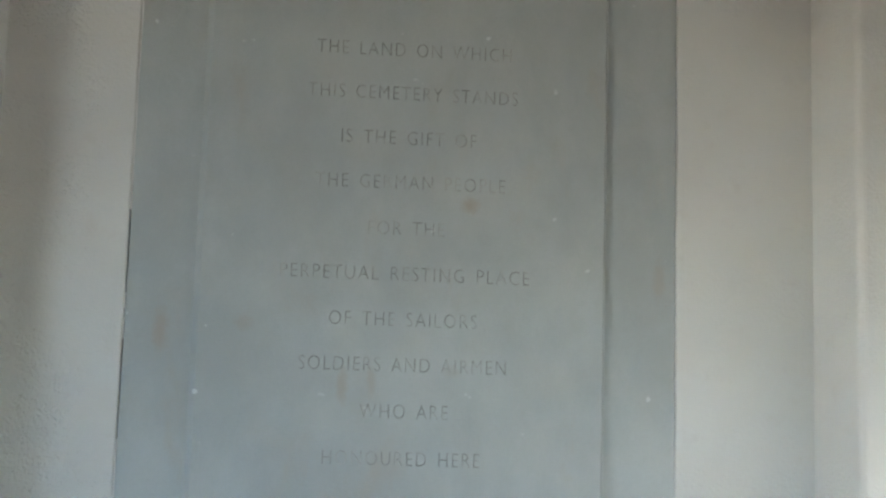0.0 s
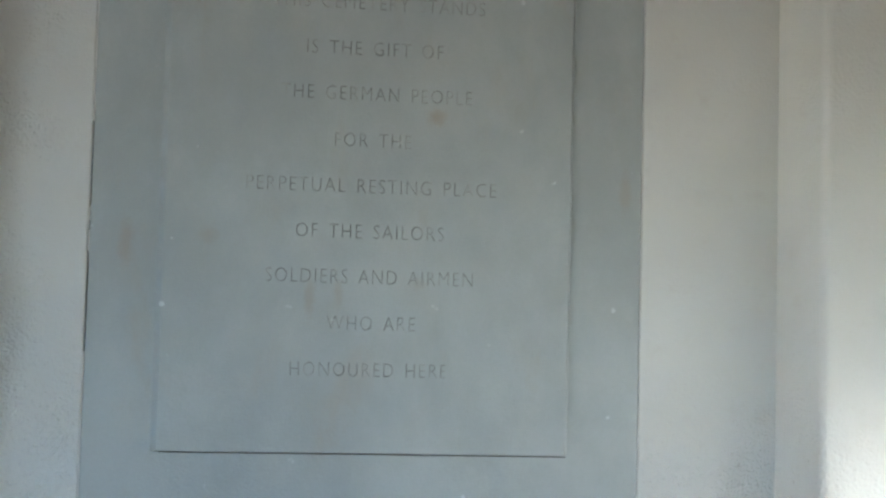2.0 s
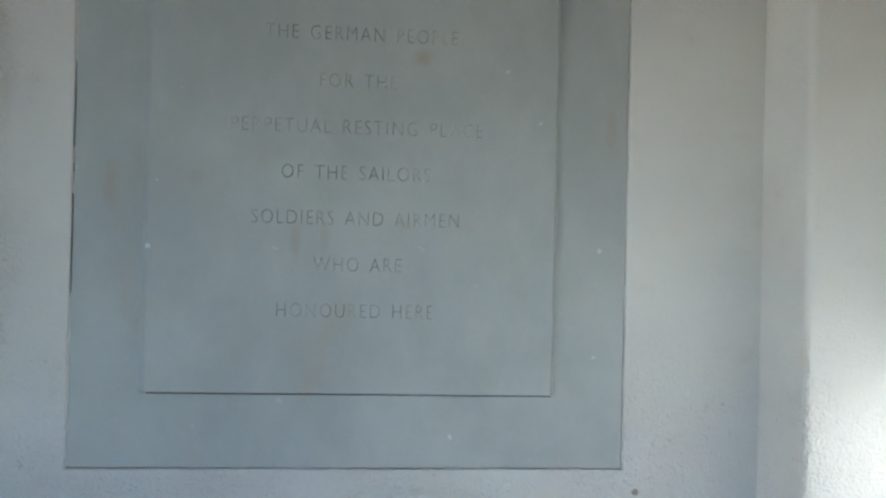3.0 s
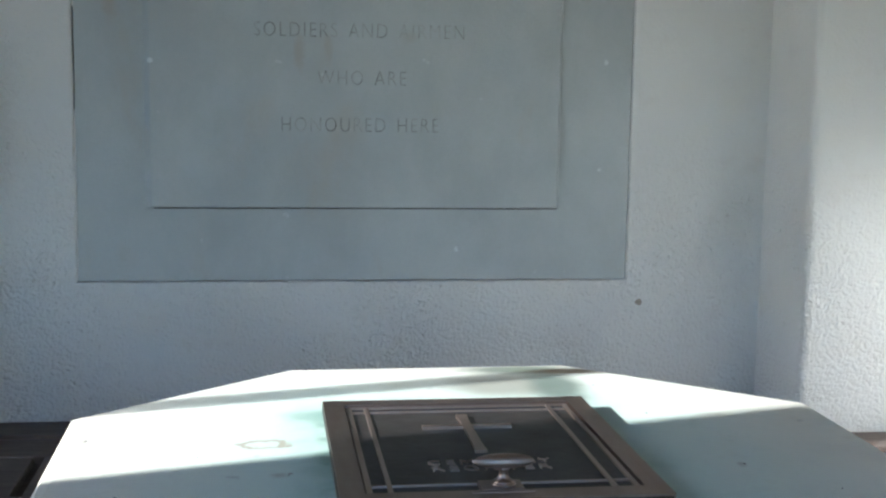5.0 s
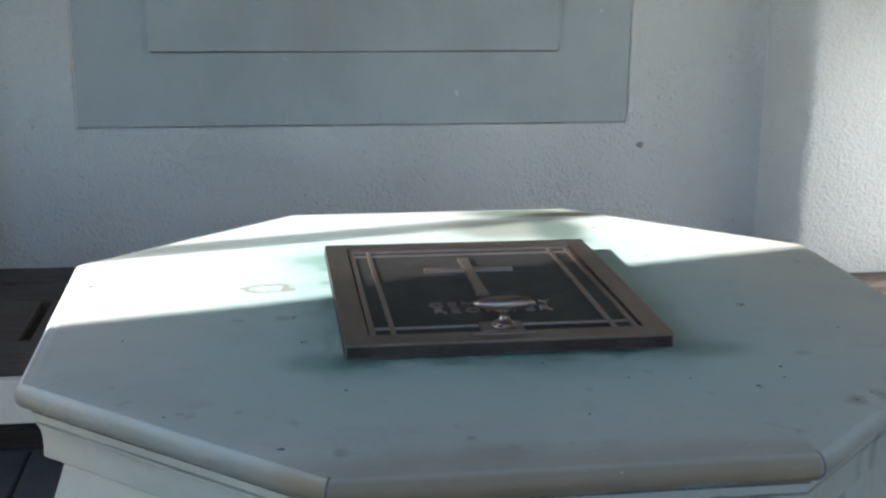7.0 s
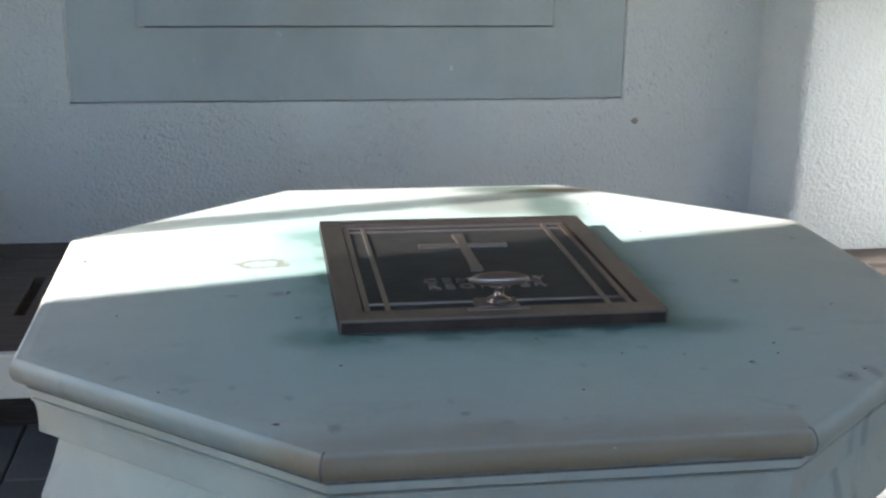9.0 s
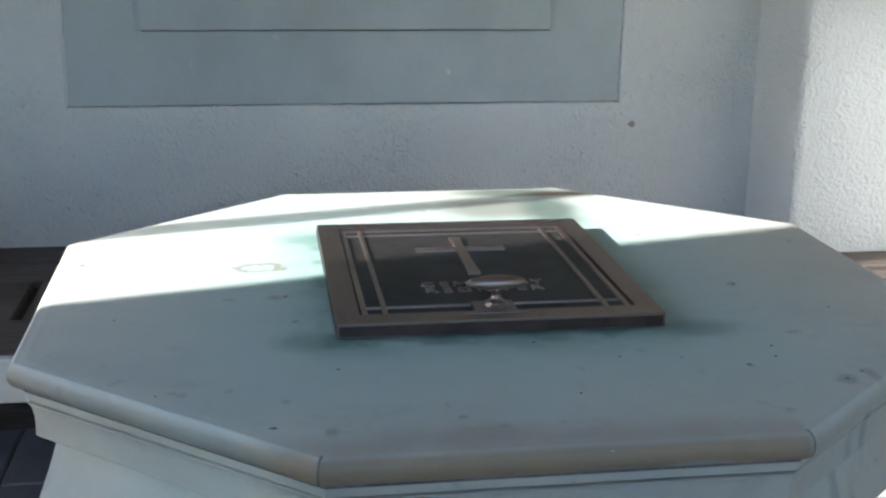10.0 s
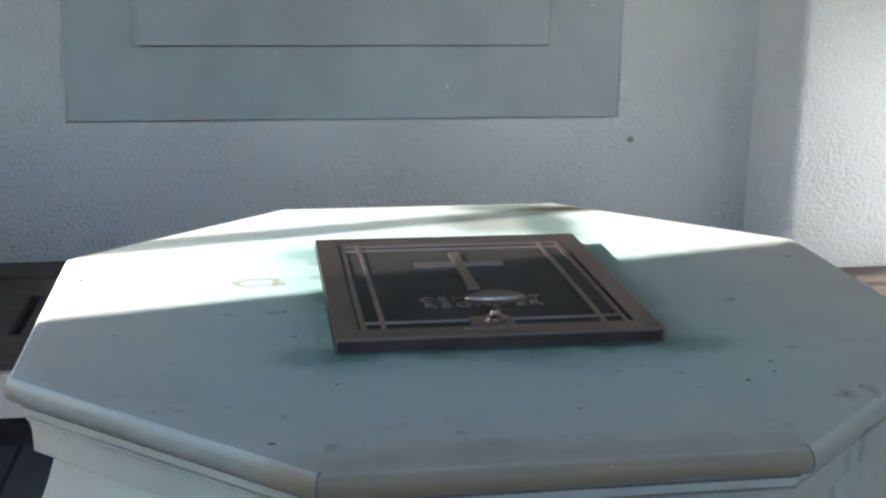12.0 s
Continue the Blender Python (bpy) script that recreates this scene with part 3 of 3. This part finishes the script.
for x0, x1, y0, y1 in (
    (IX0 + 0.002, IX0 + 0.0085, IY0, IY1 - 0.003), (0.1068, 0.1122, IY0, IY1 - 0.003), (0.3380, 0.3436, IY0, IY1 - 0.003), (IX1 - 0.0085, IX1 - 0.0025, IY0, IY1 - 0.003),
    (IX0 + 0.0025, IX1 - 0.003, 1.2225, 1.2262), (IX0 + 0.0025, IX1 - 0.003, 1.5040, 1.5076), (IX0 + 0.0025, IX1 - 0.003, IY1 - 0.008, IY1 - 0.0032),
):
    slab_part("raised_line", x0, x1, y0, y1, plate_z - 0.0005, line_z + 0.0001 * (x1 - x0 > 0.1), LINE_BRONZE, lid, 0.0008)


def flared_bar(x0, x1, y0, y1, upright, waist, z0, z1):
    """A cross's bar that widens at its ends."""
    bm = bmesh.new()
    n, low, high = 10, [], []
    for k in range(n + 1):
        t = k / n
        w = waist * (1 + 0.30 * abs(2 * t - 1) ** 4)
        a, b = ((x0 + x1) / 2, y0 + (y1 - y0) * t) if upright else (x0 + (x1 - x0) * t, (y0 + y1) / 2)
        ends = ((a - w, b), (a + w, b)) if upright else ((a, b - w), (a, b + w))
        low.append([bm.verts.new((*e, z0)) for e in ends])
        high.append([bm.verts.new((*e, z1)) for e in ends])
    for k in range(n):
        bm.faces.new([high[k][0], high[k][1], high[k + 1][1], high[k + 1][0]])
        for s in (0, 1):
            bm.faces.new([low[k][s], low[k + 1][s], high[k + 1][s], high[k][s]])
    for k in (0, n):
        bm.faces.new([low[k][0], low[k][1], high[k][1], high[k][0]])
    return bm


cross = flared_bar(0.2232, 0.2232, 1.333, 1.4812, True, 0.0054, BZ + plate_z - 0.0004, BZ + plate_z + 0.0036)
append(cross, flared_bar(0.1695, 0.2765, 1.4340, 1.4340, False, 0.0042, BZ + plate_z - 0.0004, BZ + plate_z + 0.0034))
part("cross", cross, LINE_BRONZE, lid, "raised plain cross of rubbed bronze")
for text, x0, x1, low in (("CEMETERY", 0.158, 0.2935, 1.2920), ("REGISTER", 0.1610, 0.2895, 1.2710)):
    flat = lettering(text, x0, x1, low, 0.0136, -0.020, 1.22)
    for piece in islands(flat):
        one, low_v, top_v = bmesh.new(), {}, {}
        for v in {v for f in piece for v in f.verts}:
            low_v[v] = one.verts.new((v.co.x, v.co.y, BZ + plate_z - 0.0003))
            top_v[v] = one.verts.new((v.co.x, v.co.y, BZ + plate_z + 0.0020))
        for f in piece:
            one.faces.new([top_v[v] for v in f.verts])
        for e in {e for f in piece for e in f.edges}:
            if len(e.link_faces) == 1:
                a, b = e.verts
                one.faces.new([low_v[a], low_v[b], top_v[b], top_v[a]])
        part("letter", one, LINE_BRONZE, lid)
    flat.free()
slab_part("knob_seat", 0.200, 0.2445, 1.196, 1.2255, plate_z - 0.001, BT + 0.0005, FRAME_BRONZE, lid, 0.001)
slab_part("finger_plate", 0.189, 0.252, 1.1855, 1.1925, BT - 0.001, BT + 0.0009, FRAME_BRONZE, lid, 0.0005)
knob = part("knob", turned([(0.0118, 0.0), (0.0128, 0.0008), (0.0128, 0.0022), (0.0112, 0.0030), (0.0104, 0.0031), (0.0108, 0.0038), (0.0096, 0.0046), (0.0068, 0.0060), (0.0052, 0.0092), (0.0046, 0.0125), (0.0052, 0.0155), (0.0080, 0.0182)]), FRAME_BRONZE, lid, "rubbed bronze oval knob", True)
knob.location = (0.2245, 1.2105, BZ + BT + 0.0004)
grip = part("grip", turned([(0.08, -0.0074)] + [(math.cos(radians(a)) * 1.0, math.sin(radians(a)) * 0.0074) for a in range(-80, 90, 10)] + [(0.04, 0.0074)], 48, (1, 1)), KNOB_BRONZE, knob, "polished oval grip", True)
for v in grip.data.vertices:
    v.co.x *= 0.0315 if abs(v.co.x) < 2 else 1
    v.co.y *= 0.0095
grip.location = (0, 0, 0.0245)

# ---- small marks and litter ----
spot = turned([(0.0088, 0.0), (0.0080, 0.0014), (0.0042, 0.0020)], 12, (1, 0.9))
for v in spot.verts:
    v.co.x *= 1 + 0.22 * math.sin(920 * v.co.y + 1)
    v.co.y *= 1 + 0.18 * math.sin(310 * v.co.x)
plug = part("filled_drill_hole", spot, PLUG)
plug.matrix_world = pose(0.848, BACK + 0.0002, 0.701, 90)
tagged(plug, "small brown filled drill hole in the white plaster", "wall mark")
rng = random.Random(5)


def flakes(name, spots, material, size, label):
    bm = bmesh.new()
    for x, y in spots:
        r = size * rng.uniform(0.6, 1.3)
        turn = rng.uniform(-0.5, 0.5)
        pts = [(r * rng.uniform(0.7, 1.2) * math.cos(a), 0.6 * r * rng.uniform(0.7, 1.2) * math.sin(a)) for a in (k * math.pi / 3 for k in range(6))]
        ring = [bm.verts.new((x + px * math.cos(turn) - py * math.sin(turn), y + px * math.sin(turn) + py * math.cos(turn), TOP_Z + 0.0001)) for px, py in pts]
        tip = bm.verts.new((x, y, TOP_Z + 0.0010))
        for k in range(6):
            bm.faces.new([ring[k], ring[(k + 1) % 6], tip])
    return tagged(part(name, bm, material), label, "litter", kind="stuff")


flakes("dark_crumbs", ((0.521, 1.312), (0.253, 1.144), (-0.165, 1.253), (-0.091, 1.381), (-0.224, 1.456), (0.010, 1.310), (0.018, 1.230), (-0.106, 1.043),
                       (0.440, 1.683), (0.472, 1.531), (0.595, 1.221), (0.485, 1.110), (0.478, 1.082), (0.444, 1.063), (0.386, 1.088), (0.327, 1.097), (0.544, 1.035), (0.056, 1.091), (0.268, 1.011)),
       DIRT, 0.0022, "dark crumbs of dirt on the stone top")
flakes("leaf_scraps", ((-0.004, 0.964), (0.012, 1.316), (0.522, 1.019)), FILLER_AND_SHADE, 0.0032, "flat brown leaf scraps on the stone top")
flakes("pale_crumbs", ((0.646, 1.315), (0.560, 1.127), (0.479, 1.073), (0.157, 0.955), (0.264, 0.890), (0.044, 0.944)), PALE, 0.0022, "pale crumbs of mortar on the stone top")

# ---- paving slabs, last ----
base = box(-0.297, 0.297, -0.297, 0.297, -0.05, 0.0, 0.004, 1)
first = part("paving_slab", base, PAVING, bpy.data.objects["floor"])
mesh, x_joint, y_joint = first.data, -0.595, 2.53
first.location = (x_joint + 0.3, y_joint - 0.3, 0)
for i in range(-2, 5):
    for j in range(-8, 2):
        x, y = x_joint + 0.3 + 0.6 * i, y_joint - 0.3 + 0.6 * j
        if (i or j) and LEFT - 0.3 < x < RIGHT + 0.3 and FRONT - 0.3 < y < BACK + 0.1:
            ob = new("paving_slab", mesh)
            ob.parent = bpy.data.objects["floor"]
            ob.location = (x, y, -0.0015 * rng.random())
